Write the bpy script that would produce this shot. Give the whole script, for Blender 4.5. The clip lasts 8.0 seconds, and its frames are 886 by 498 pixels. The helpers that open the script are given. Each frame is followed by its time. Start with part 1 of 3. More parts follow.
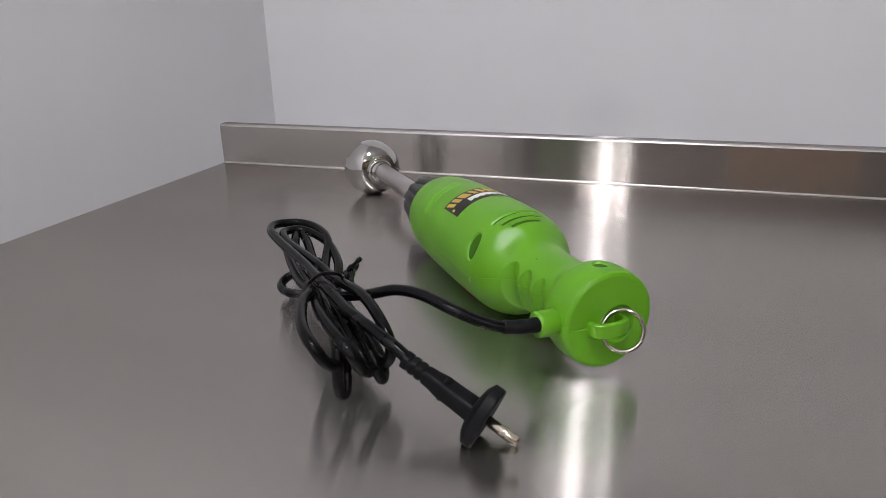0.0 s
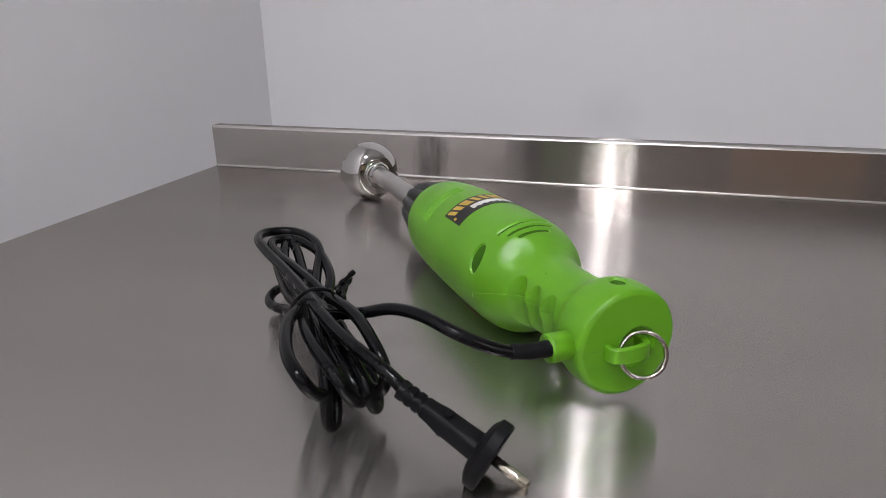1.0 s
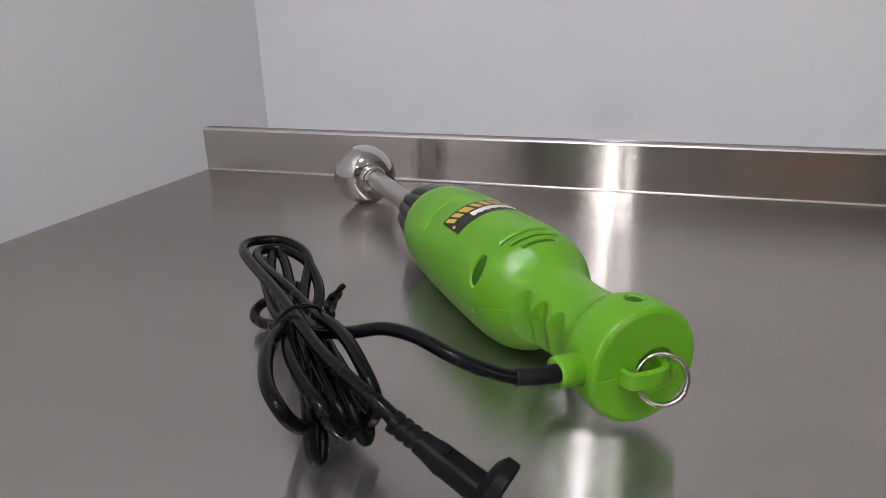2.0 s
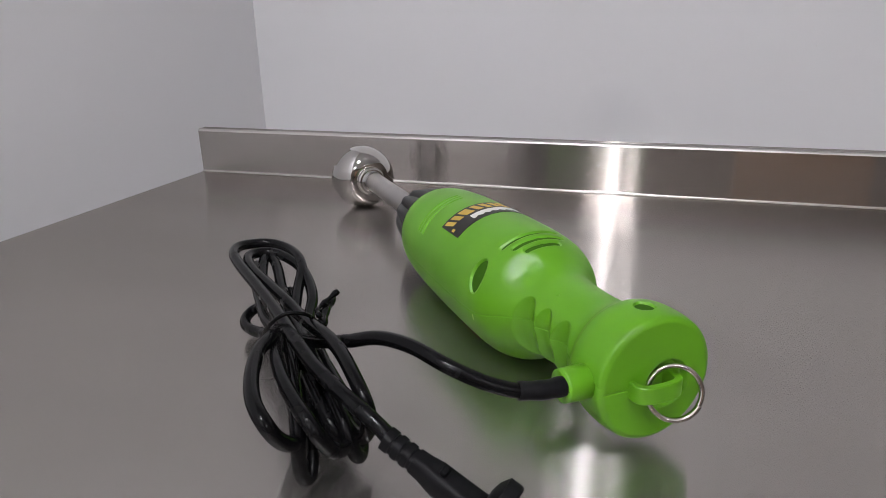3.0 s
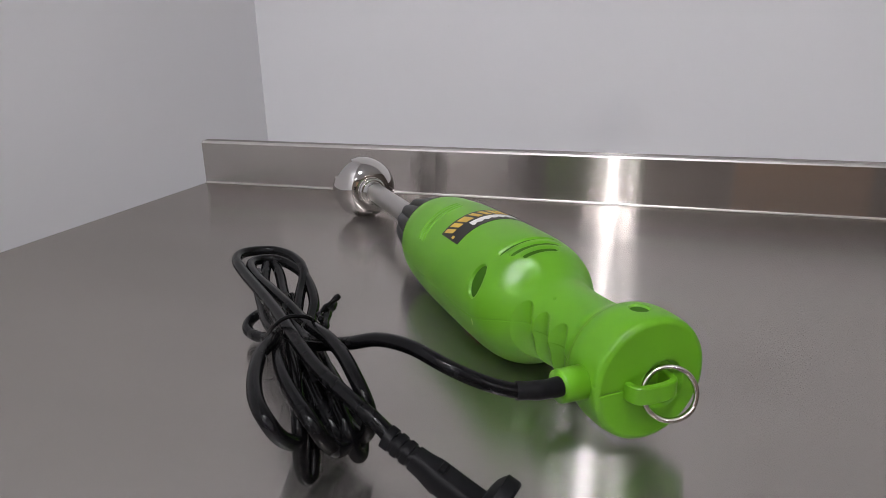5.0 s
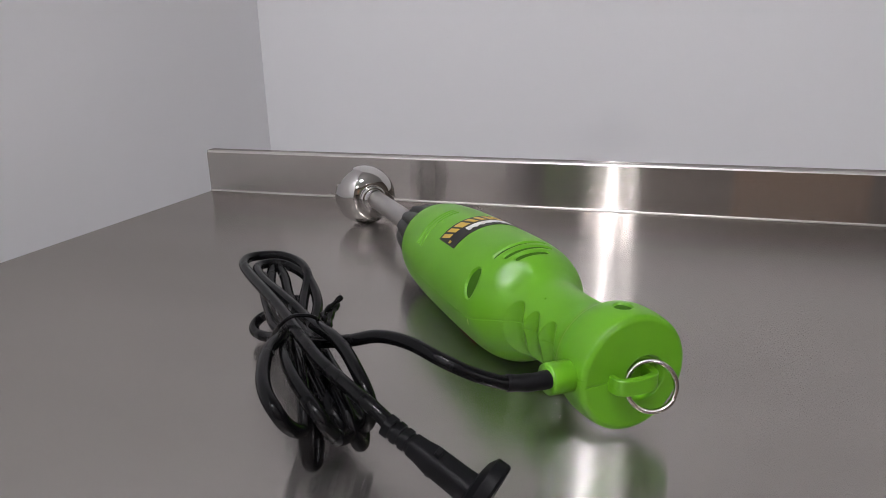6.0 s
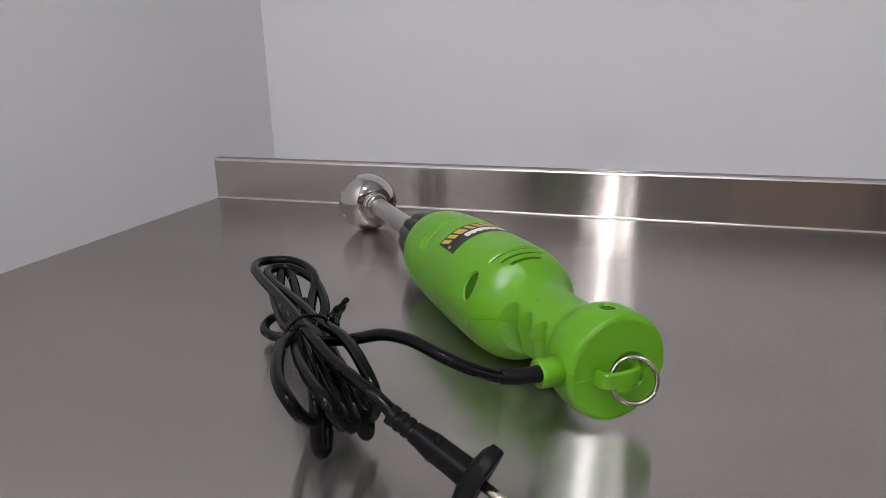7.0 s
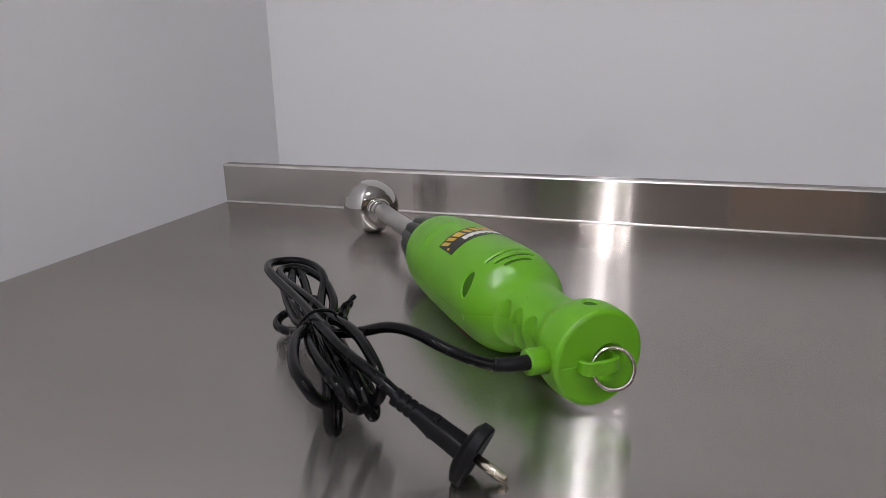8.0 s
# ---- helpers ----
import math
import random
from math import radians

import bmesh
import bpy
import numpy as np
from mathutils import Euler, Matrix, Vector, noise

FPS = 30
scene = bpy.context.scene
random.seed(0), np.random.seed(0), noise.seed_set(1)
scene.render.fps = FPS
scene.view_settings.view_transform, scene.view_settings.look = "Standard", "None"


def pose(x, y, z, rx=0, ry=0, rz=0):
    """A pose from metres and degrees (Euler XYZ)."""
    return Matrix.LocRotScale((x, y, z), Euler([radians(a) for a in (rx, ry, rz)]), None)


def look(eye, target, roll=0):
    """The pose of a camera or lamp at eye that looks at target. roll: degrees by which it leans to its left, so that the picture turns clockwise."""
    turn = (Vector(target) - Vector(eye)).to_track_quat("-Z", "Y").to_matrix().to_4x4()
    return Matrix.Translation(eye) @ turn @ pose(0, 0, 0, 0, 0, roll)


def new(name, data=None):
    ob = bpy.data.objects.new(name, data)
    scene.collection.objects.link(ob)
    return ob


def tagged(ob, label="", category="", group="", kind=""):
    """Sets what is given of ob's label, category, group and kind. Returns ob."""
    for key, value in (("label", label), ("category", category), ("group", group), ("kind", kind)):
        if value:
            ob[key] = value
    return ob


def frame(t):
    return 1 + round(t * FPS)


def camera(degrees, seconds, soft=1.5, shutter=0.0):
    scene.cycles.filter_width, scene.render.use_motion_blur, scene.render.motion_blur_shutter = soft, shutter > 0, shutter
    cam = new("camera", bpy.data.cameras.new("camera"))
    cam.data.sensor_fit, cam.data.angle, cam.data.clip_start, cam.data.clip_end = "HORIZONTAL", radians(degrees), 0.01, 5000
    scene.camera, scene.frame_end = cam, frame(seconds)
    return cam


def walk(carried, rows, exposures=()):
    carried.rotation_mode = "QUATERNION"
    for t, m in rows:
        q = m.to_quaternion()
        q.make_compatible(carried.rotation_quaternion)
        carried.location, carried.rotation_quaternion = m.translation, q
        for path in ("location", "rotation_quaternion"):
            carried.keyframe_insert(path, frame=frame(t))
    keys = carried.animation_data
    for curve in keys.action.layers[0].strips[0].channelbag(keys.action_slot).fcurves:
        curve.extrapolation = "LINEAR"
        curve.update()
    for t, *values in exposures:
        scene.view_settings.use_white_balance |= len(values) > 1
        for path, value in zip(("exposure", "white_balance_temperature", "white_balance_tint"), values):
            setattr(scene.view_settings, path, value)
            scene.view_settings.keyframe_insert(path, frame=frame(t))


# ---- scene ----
cam = camera(70.1, 8.0, soft=0.65)
PATH = [
    (0, (0.602, -0.856, 0.215), (0.089, 0.948, -0.478), -0.6),
    (0.5, (0.596, -0.838, 0.211), (0.082, 0.968, -0.477), -0.3),
    (1, (0.592, -0.82, 0.209), (0.076, 0.985, -0.48), -0.6),
    (1.5, (0.588, -0.802, 0.206), (0.07, 1.004, -0.479), -0.8),
    (3, (0.581, -0.771, 0.197), (0.06, 1.04, -0.475), -0.7),
    (3.5, (0.58, -0.767, 0.195), (0.056, 1.047, -0.465), -0.7),
    (4, (0.58, -0.768, 0.195), (0.056, 1.049, -0.456), -0.7),
    (4.5, (0.581, -0.772, 0.194), (0.056, 1.048, -0.447), -0.7),
    (6, (0.592, -0.798, 0.198), (0.06, 1.034, -0.406), -0.8),
    (6.5, (0.596, -0.81, 0.202), (0.061, 1.023, -0.393), -0.9),
    (7, (0.6, -0.823, 0.206), (0.065, 1.012, -0.381), -0.8),
    (7.5, (0.605, -0.838, 0.21), (0.067, 0.999, -0.369), -0.8),
    (8, (0.611, -0.859, 0.216), (0.075, 0.98, -0.36), -0.6),
]
walk(cam, [(t, look(eye, target, roll)) for t, eye, target, roll in PATH], exposures=[(0, 0.0), (5, 0.0), (6.5, -0.04), (8, -0.14)])

# ---- world and light ----
world = bpy.data.worlds.new("world")
scene.world = world
world.use_nodes = True
world.node_tree.nodes["Background"].inputs[0].default_value = (0.8, 0.85, 0.9, 1)
world.node_tree.nodes["Background"].inputs[1].default_value = 0.02

LAMP = 125.0


# ---- materials ----
def material(name, base, rough=0.5, metal=0.0):
    m = bpy.data.materials.new(name)
    m.use_nodes = True
    b = m.node_tree.nodes["Principled BSDF"]
    b.inputs["Base Color"].default_value = (*base, 1)
    b.inputs["Roughness"].default_value = rough
    b.inputs["Metallic"].default_value = metal
    return m, m.node_tree, b


def noise_node(nt, scale, detail=3.0, stretch=(1, 1, 1), source="Object"):
    co = nt.nodes.new("ShaderNodeTexCoord")
    mp = nt.nodes.new("ShaderNodeMapping")
    mp.inputs["Scale"].default_value = stretch
    n = nt.nodes.new("ShaderNodeTexNoise")
    n.inputs["Scale"].default_value = scale
    n.inputs["Detail"].default_value = detail
    nt.links.new(co.outputs[source], mp.inputs["Vector"])
    nt.links.new(mp.outputs["Vector"], n.inputs["Vector"])
    return n.outputs["Fac"]


def ramp(nt, fac, low, high, a=0.3, b=0.7):
    r = nt.nodes.new("ShaderNodeMapRange")
    r.inputs["From Min"].default_value = a
    r.inputs["From Max"].default_value = b
    r.inputs["To Min"].default_value = low
    r.inputs["To Max"].default_value = high
    nt.links.new(fac, r.inputs["Value"])
    return r.outputs["Result"]


def mix_colour(nt, fac, c1, c2):
    m = nt.nodes.new("ShaderNodeMix")
    m.data_type = "RGBA"
    m.inputs["A"].default_value = (*c1, 1)
    m.inputs["B"].default_value = (*c2, 1)
    nt.links.new(fac, m.inputs["Factor"])
    return m.outputs["Result"]


def bump(nt, bsdf, fac, strength, distance):
    b = nt.nodes.new("ShaderNodeBump")
    b.inputs["Strength"].default_value = strength
    b.inputs["Distance"].default_value = distance
    nt.links.new(fac, b.inputs["Height"])
    nt.links.new(b.outputs["Normal"], bsdf.inputs["Normal"])
    return b


def brushed_steel(name, base):
    # grain runs along x, so the gloss spreads across it: long narrow lobes and a dull round one
    m = bpy.data.materials.new(name)
    m.use_nodes = True
    nt = m.node_tree
    nt.nodes.remove(nt.nodes["Principled BSDF"])
    tan = nt.nodes.new("ShaderNodeTangent")
    tan.direction_type = "UV_MAP"
    tan.uv_map = "grain"
    broad = noise_node(nt, 3.0, 4.0, (0.6, 3, 3))
    lines = noise_node(nt, 1.0, 3.0, (5, 700, 700))
    both = nt.nodes.new("ShaderNodeMath")
    both.operation = "MULTIPLY_ADD"
    both.inputs[1].default_value = 0.6
    nt.links.new(lines, both.inputs[0])
    nt.links.new(broad, both.inputs[2])
    colour = mix_colour(nt, ramp(nt, both.outputs[0], 0, 1, 0.5, 1.1), tuple(c * 0.93 for c in base), tuple(c * 1.07 for c in base))
    # (spread across the grain, spread along it, share of the mix so far)
    last = None
    for across, along, share in ((1.0, 0.0075, 1.0), (0.17, 0.0032, 0.62), (0.085, 0.0015, 0.66), (0.36, 0.36, 0.10)):
        gl = nt.nodes.new("ShaderNodeBsdfAnisotropic")
        gl.distribution = "GGX"
        gl.inputs["Anisotropy"].default_value = math.sqrt(along / across) - 1
        gl.inputs["Roughness"].default_value = (along * across) ** 0.25
        nt.links.new(colour, gl.inputs["Color"])
        nt.links.new(tan.outputs["Tangent"], gl.inputs["Tangent"])
        if last is None:
            last = gl.outputs["BSDF"]
            continue
        mix = nt.nodes.new("ShaderNodeMixShader")
        mix.inputs[0].default_value = share
        nt.links.new(last, mix.inputs[1])
        nt.links.new(gl.outputs["BSDF"], mix.inputs[2])
        last = mix.outputs[0]
    nt.links.new(last, nt.nodes["Material Output"].inputs["Surface"])
    return m


STEEL = brushed_steel("brushed_steel", (0.492, 0.460, 0.436))

CHROME, _nt, _b = material("polished_steel", (0.57, 0.555, 0.535), 0.09, 1.0)
_nt.links.new(ramp(_nt, noise_node(_nt, 60, 4), 0.04, 0.09), _b.inputs["Roughness"])
PIN, _nt, _b = material("pin_plate", (0.62, 0.56, 0.46), 0.25, 1.0)
_nt.links.new(ramp(_nt, noise_node(_nt, 150, 3), 0.16, 0.30), _b.inputs["Roughness"])
SATIN, _nt, _b = material("satin_steel", (0.58, 0.56, 0.54), 0.33, 1.0)
_nt.links.new(ramp(_nt, noise_node(_nt, 90, 4), 0.28, 0.40), _b.inputs["Roughness"])
NICKEL, _nt, _b = material("nickel_plate", (0.70, 0.66, 0.60), 0.16, 1.0)
_nt.links.new(ramp(_nt, noise_node(_nt, 120, 3), 0.12, 0.24), _b.inputs["Roughness"])

GREEN, _nt, _b = material("green_plastic", (0.122, 0.335, 0.011), 0.36)
_n = noise_node(_nt, 28, 5)
_nt.links.new(mix_colour(_nt, ramp(_nt, _n, 0, 1), (0.106, 0.318, 0.009), (0.121, 0.352, 0.012)), _b.inputs["Base Color"])
_nt.links.new(ramp(_nt, noise_node(_nt, 40, 4), 0.33, 0.40), _b.inputs["Roughness"])
_h = _nt.nodes.new("ShaderNodeMath")
_h.operation = "MULTIPLY_ADD"
_h.inputs[1].default_value = 0.8
_nt.links.new(noise_node(_nt, 110, 3), _h.inputs[0])
_nt.links.new(noise_node(_nt, 900, 2), _h.inputs[2])
bump(_nt, _b, _h.outputs[0], 0.035, 0.0003)

BLACK, _nt, _b = material("black_pvc", (0.004, 0.004, 0.0045), 0.30)
_b.inputs["Specular IOR Level"].default_value = 0.15
_nt.links.new(ramp(_nt, noise_node(_nt, 80, 4), 0.20, 0.29), _b.inputs["Roughness"])
bump(_nt, _b, noise_node(_nt, 500, 2), 0.02, 0.0002)
PLUGBLACK, _nt, _b = material("matt_black_plastic", (0.005, 0.005, 0.006), 0.48)
_b.inputs["Specular IOR Level"].default_value = 0.15
_nt.links.new(ramp(_nt, noise_node(_nt, 100, 4), 0.42, 0.58), _b.inputs["Roughness"])
bump(_nt, _b, noise_node(_nt, 1100, 2), 0.12, 0.0002)
COLLAR, _nt, _b = material("dark_grey_plastic", (0.012, 0.012, 0.014), 0.42)
bump(_nt, _b, noise_node(_nt, 800, 2), 0.08, 0.0002)
LABELBLACK, _nt, _b = material("label_black", (0.012, 0.011, 0.010), 0.40)
GOLD, _nt, _b = material("label_gold", (0.62, 0.40, 0.07), 0.45)
WHITE, _nt, _b = material("label_white", (0.75, 0.75, 0.75), 0.45)

WALL, _nt, _b = material("painted_wall", (0.77, 0.77, 0.785), 0.62)
_nt.links.new(mix_colour(_nt, noise_node(_nt, 1.6, 5), (0.78, 0.78, 0.797), (0.82, 0.82, 0.837)), _b.inputs["Base Color"])
bump(_nt, _b, noise_node(_nt, 130, 4), 0.10, 0.001)
# a faintly darker round patch low on the wall
_co = _nt.nodes.new("ShaderNodeTexCoord")
_di = _nt.nodes.new("ShaderNodeVectorMath")
_di.operation = "DISTANCE"
_di.inputs[1].default_value = (0.559, 0.500, 0.020)
_nt.links.new(_co.outputs["Object"], _di.inputs[0])
_mx = _nt.nodes.new("ShaderNodeMix")
_mx.data_type = "RGBA"
_mx.blend_type = "MULTIPLY"
_mx.inputs["B"].default_value = (0.94, 0.94, 0.945, 1)
_nt.links.new(ramp(_nt, _di.outputs["Value"], 1.0, 0.0, 0.007, 0.08), _mx.inputs["Factor"])
_nt.links.new(_b.inputs["Base Color"].links[0].from_socket, _mx.inputs["A"])
_nt.links.new(_mx.outputs["Result"], _b.inputs["Base Color"])
DULL, _nt, _b = material("dull_wall", (0.22, 0.19, 0.165), 0.6)
_nt.links.new(mix_colour(_nt, noise_node(_nt, 2.0, 5), (0.11, 0.087, 0.070), (0.15, 0.122, 0.100)), _b.inputs["Base Color"])
CEIL, _nt, _b = material("ceiling_paint", (0.72, 0.72, 0.72), 0.7)
FLOOR, _nt, _b = material("floor_tile", (0.13, 0.12, 0.11), 0.45)
_nt.links.new(mix_colour(_nt, noise_node(_nt, 6, 5), (0.10, 0.095, 0.09), (0.16, 0.15, 0.14)), _b.inputs["Base Color"])
LAMPWHITE, _nt, _b = material("lamp_housing", (0.75, 0.75, 0.75), 0.4)


def glow(name, strength):
    m, nt, b = material(name, (0.8, 0.8, 0.8), 0.4)
    b.inputs["Emission Color"].default_value = (1.0, 0.985, 1.03, 1)
    b.inputs["Emission Strength"].default_value = strength
    return m


GLOW = glow("lamp_strip_glow", LAMP * 4.8)
GLOWSOFT = glow("lamp_diffuser_glow", LAMP * 0.39)
GLOWEDGE = glow("lamp_edge_glow", LAMP * 5.0)


# ---- building helpers ----
def mesh_from(name, verts, faces, mat, smooth=True):
    me = bpy.data.meshes.new(name)
    me.from_pydata([tuple(v) for v in verts], [], [tuple(f) for f in faces])
    me.materials.append(mat)
    me.polygons.foreach_set("use_smooth", [smooth] * len(me.polygons))
    me.update()
    return me


def part(name, me, parent, label="", at=None):
    ob = new(name, me)
    ob.parent = parent
    if at is not None:
        ob.matrix_basis = at
    return tagged(ob, label) if label else ob


def box_mesh(name, lo, hi, mat, bevel=0.0):
    bm = bmesh.new()
    bmesh.ops.create_cube(bm, size=1)
    for v in bm.verts:
        v.co = Vector([lo[i] + (v.co[i] + 0.5) * (hi[i] - lo[i]) for i in range(3)])
    if bevel:
        bmesh.ops.bevel(bm, geom=bm.edges[:], offset=bevel, segments=2, profile=0.5, affect="EDGES")
    me = bpy.data.meshes.new(name)
    bm.to_mesh(me)
    bm.free()
    me.materials.append(mat)
    return me


def structure(name, lo, hi, mat, label):
    return tagged(new(name, box_mesh(name, lo, hi, mat)), label, kind="structure")


def arc(cx, cz, r, a0, a1, n=6):
    return [(cx + r * math.cos(radians(a0 + (a1 - a0) * i / n)), cz + r * math.sin(radians(a0 + (a1 - a0) * i / n))) for i in range(n + 1)]


def extruded(name, outline, x0, x1, mat, nx=1):
    """A closed y-z outline drawn out along x, with a grain layer whose u runs along the outline."""
    n = len(outline)
    lens = [0.0]
    for i in range(n):
        a, b = outline[i], outline[(i + 1) % n]
        lens.append(lens[-1] + math.dist(a, b))
    verts, faces, uvs = [], [], []
    for k in range(nx + 1):
        x = x0 + (x1 - x0) * k / nx
        verts += [(x, y, z) for y, z in outline]
    for k in range(nx):
        for i in range(n):
            j = (i + 1) % n
            faces.append((k * n + i, k * n + j, (k + 1) * n + j, (k + 1) * n + i))
            xa, xb = k / nx, (k + 1) / nx
            uvs += [(lens[i], xa), (lens[i + 1], xa), (lens[i + 1], xb), (lens[i], xb)]
    caps = (list(range(n)), list(range(nx * n, nx * n + n)))
    faces += [caps[0][::-1], caps[1]]
    uvs += [(outline[i][1], outline[i][0]) for i in caps[0][::-1]] + [(outline[i - nx * n][1], outline[i - nx * n][0]) for i in caps[1]]
    me = mesh_from(name, verts, faces, mat)
    me.uv_layers.new(name="grain").data.foreach_set("uv", [c for uv in uvs for c in uv])
    bm = bmesh.new()
    bm.from_mesh(me)
    bmesh.ops.recalc_face_normals(bm, faces=bm.faces[:])
    bm.to_mesh(me)
    bm.free()
    me.set_sharp_from_angle(angle=radians(40))
    return me


# ---- the room ----
XR, YB, YF, ZF, ZC = 3.4, 0.50, -4.6, -0.90, 1.80
structure("floor", (-0.4, YF - 0.2, ZF - 0.1), (XR + 0.2, YB + 0.2, ZF), FLOOR, "grey stone-coloured kitchen floor")
structure("ceiling", (-0.4, YF - 0.2, ZC), (XR + 0.2, YB + 0.2, ZC + 0.1), CEIL, "plain white painted ceiling")
structure("wall_north", (-0.4, YB, ZF), (XR + 0.2, YB + 0.15, ZC), WALL, "smooth light grey painted wall behind the worktop")
structure("wall_west", (-0.347, YF, ZF), (-0.197, YB, ZC), WALL, "smooth light grey painted wall beside the worktop")
structure("wall_east", (XR, YF, ZF), (XR + 0.15, YB, ZC), DULL, "dull brown-grey painted wall")
structure("wall_south", (-0.4, YF - 0.15, ZF), (XR + 0.2, YF, ZC), DULL, "dull brown-grey painted wall")


WOOD, _nt, _b = material("brown_door", (0.33, 0.20, 0.11), 0.45)
_nt.links.new(mix_colour(_nt, noise_node(_nt, 4.0, 5, (12, 12, 0.8)), (0.26, 0.155, 0.085), (0.38, 0.235, 0.13)), _b.inputs["Base Color"])
door = tagged(new("door_1"), "closed plain brown wooden door", kind="structure")
door.location = (1.90, YF, ZF)
part("door_leaf", box_mesh("door_leaf", (-0.40, 0.003, 0.008), (0.40, 0.040, 2.04), WOOD, 0.003), door)
for x0, x1, z0, z1 in ((-0.47, -0.405, 0, 2.11), (0.405, 0.47, 0, 2.11), (-0.404, 0.404, 2.045, 2.11)):
    part("door_frame", box_mesh("door_frame", (x0, 0.002, z0), (x1, 0.055, z1), WOOD, 0.003), door)
part("door_handle", box_mesh("door_handle", (-0.36, 0.041, 1.0), (-0.24, 0.075, 1.025), SATIN, 0.006), door)

north = bpy.data.objects["wall_north"]
for px, pz, pr in ((0.232, 0.220, 0.0015), (0.723, 0.080, 0.0011), (0.888, 0.154, 0.0012), (0.793, 0.255, 0.0011), (0.080, 0.334, 0.0014)):
    bm = bmesh.new()
    bmesh.ops.create_icosphere(bm, subdivisions=2, radius=pr)
    for v in bm.verts:
        v.co.y *= 0.5
    me = bpy.data.meshes.new("paint_speck")
    bm.to_mesh(me)
    bm.free()
    me.materials.append(WHITE)
    part("paint_speck", me, north, "", Matrix.Translation((px, YB, pz)))


def ceiling_light(x, y, length, w):
    lamp = tagged(new("ceiling_light"), "small white ceiling light out of view, with a bright middle strip", "ceiling light", "ceiling lights")
    lamp.location = (x, y, ZC)
    h = length / 2
    part("housing", box_mesh("housing", (-w / 2 - 0.012, -h - 0.012, -0.05), (w / 2 + 0.012, h + 0.012, 0), LAMPWHITE, 0.004), lamp)
    part("diffuser", box_mesh("diffuser", (-w / 2, -h, -0.058), (w / 2, h, -0.0505), GLOWSOFT, 0.003), lamp, "softly glowing white diffuser")
    c = 0.064 * w
    part("lamp_strip", box_mesh("lamp_strip", (-c, -h + 0.02, -0.072), (c, h - 0.02, -0.0585), GLOW, 0.004), lamp, "bright glowing strip")
    part("edge_strip", box_mesh("edge_strip", (w / 2 - 0.008, -h + 0.02, -0.066), (w / 2 - 0.001, h - 0.02, -0.0585), GLOWEDGE, 0.002), lamp)


ceiling_light(0.537, -1.35, 0.26, 0.222)
# two further unseen lights, added as fill to brighten the walls
ceiling_light(0.537, -3.30, 0.26, 0.222)
ceiling_light(2.75, -2.90, 0.26, 0.222)

# ---- the steel worktable ----
TX, TY, UH = 1.75, -0.70, 0.061
table = tagged(new("worktable"), "brushed stainless steel worktable with a low upstand along its back", "worktable")
table.location = (0, 0, ZF)
up = Matrix.Translation((0, 0, -ZF))
top_outline = [(-0.003, -0.0005)] + [(TY + 0.004, -0.0005 + 0.0005)] + arc(TY + 0.004, -0.004, 0.004, 90, 180, 5)[1:] + [(TY, -0.04), (TY + 0.0015, -0.04), (TY + 0.0015, -0.006), (TY + 0.004, -0.0025), (-0.003, -0.0025)]
top_outline[0] = (-0.0042, 0.0)
part("worktop", extruded("worktop", top_outline, 0.0, TX, STEEL, 4), table, "brushed steel sheet top", up)
cove = arc(-0.004, 0.004, 0.004, -90, 0, 5)
bend = arc(0.0045, UH - 0.0045, 0.0045, 180, 90, 7)
back = arc(0.018, UH - 0.002, 0.002, 90, 0, 4)
up_outline = cove + bend + back + [(0.020, 0.0), (0.0185, 0.0), (0.0185, UH - 0.002), (0.0015, UH - 0.0025), (0.0015, -0.0012), (-0.004, -0.0014)]
part("upstand", extruded("upstand", up_outline, 0.0, TX, STEEL, 4), table, "folded brushed steel upstand", up)
# thin satin strips added on both folds to bring out their highlight lines
edge = arc(0.0045, UH - 0.0045, 0.0049, 165, 112, 6) + arc(0.0045, UH - 0.0045, 0.0044, 112, 165, 6)
part("bend_highlight", extruded("bend_highlight", edge, 0.001, TX - 0.001, SATIN, 2), table, "satin strip added on the worn fold edge for its highlight", up)
edge = arc(-0.004, 0.004, 0.0036, -25, -65, 5) + arc(-0.004, 0.004, 0.0041, -65, -25, 5)
part("bend_highlight", extruded("bend_highlight", edge, 0.001, TX - 0.001, SATIN, 2), table, "satin strip added in the inner fold for its highlight", up)
part("end_plate", box_mesh("end_plate", (0.0006, 0.0017, 0.0), (0.002, 0.0183, UH - 0.003), SATIN), table, "", up)
for lx in (0.05, TX - 0.05):
    for ly in (TY + 0.05, -0.04):
        bm = bmesh.new()
        bmesh.ops.create_cone(bm, cap_ends=True, segments=24, radius1=0.02, radius2=0.02, depth=0.894, matrix=Matrix.Translation((lx, ly, 0.447)))
        me = bpy.data.meshes.new("leg")
        bm.to_mesh(me)
        bm.free()
        me.materials.append(SATIN)
        part("leg", me, table)
part("shelf", box_mesh("shelf", (0.03, TY + 0.03, 0.20), (TX - 0.03, -0.02, 0.225), SATIN, 0.003), table)

# ---- the hand blender ----
AX = Vector((0.2892, -0.1000, 0.0350))
DX = Vector((0.613059, -0.789889, 0.015319)).normalized()
UX = (Vector((0, 0, 1)) - DX * DX.z).normalized()
VX = UX.cross(DX)
BASE = Vector((0.43, -0.30, 0.0))
M = Matrix((DX, VX, UX)).transposed().to_4x4()
M.translation = AX - BASE
AXA, DXA, UXA, VXA = (np.array(v) for v in (AX - BASE, DX, UX, VX))

blender_tool = tagged(new("hand_blender"), "lime green electric hand blender lying on a steel worktop, cord tied", "hand blender")
blender_tool.location = BASE


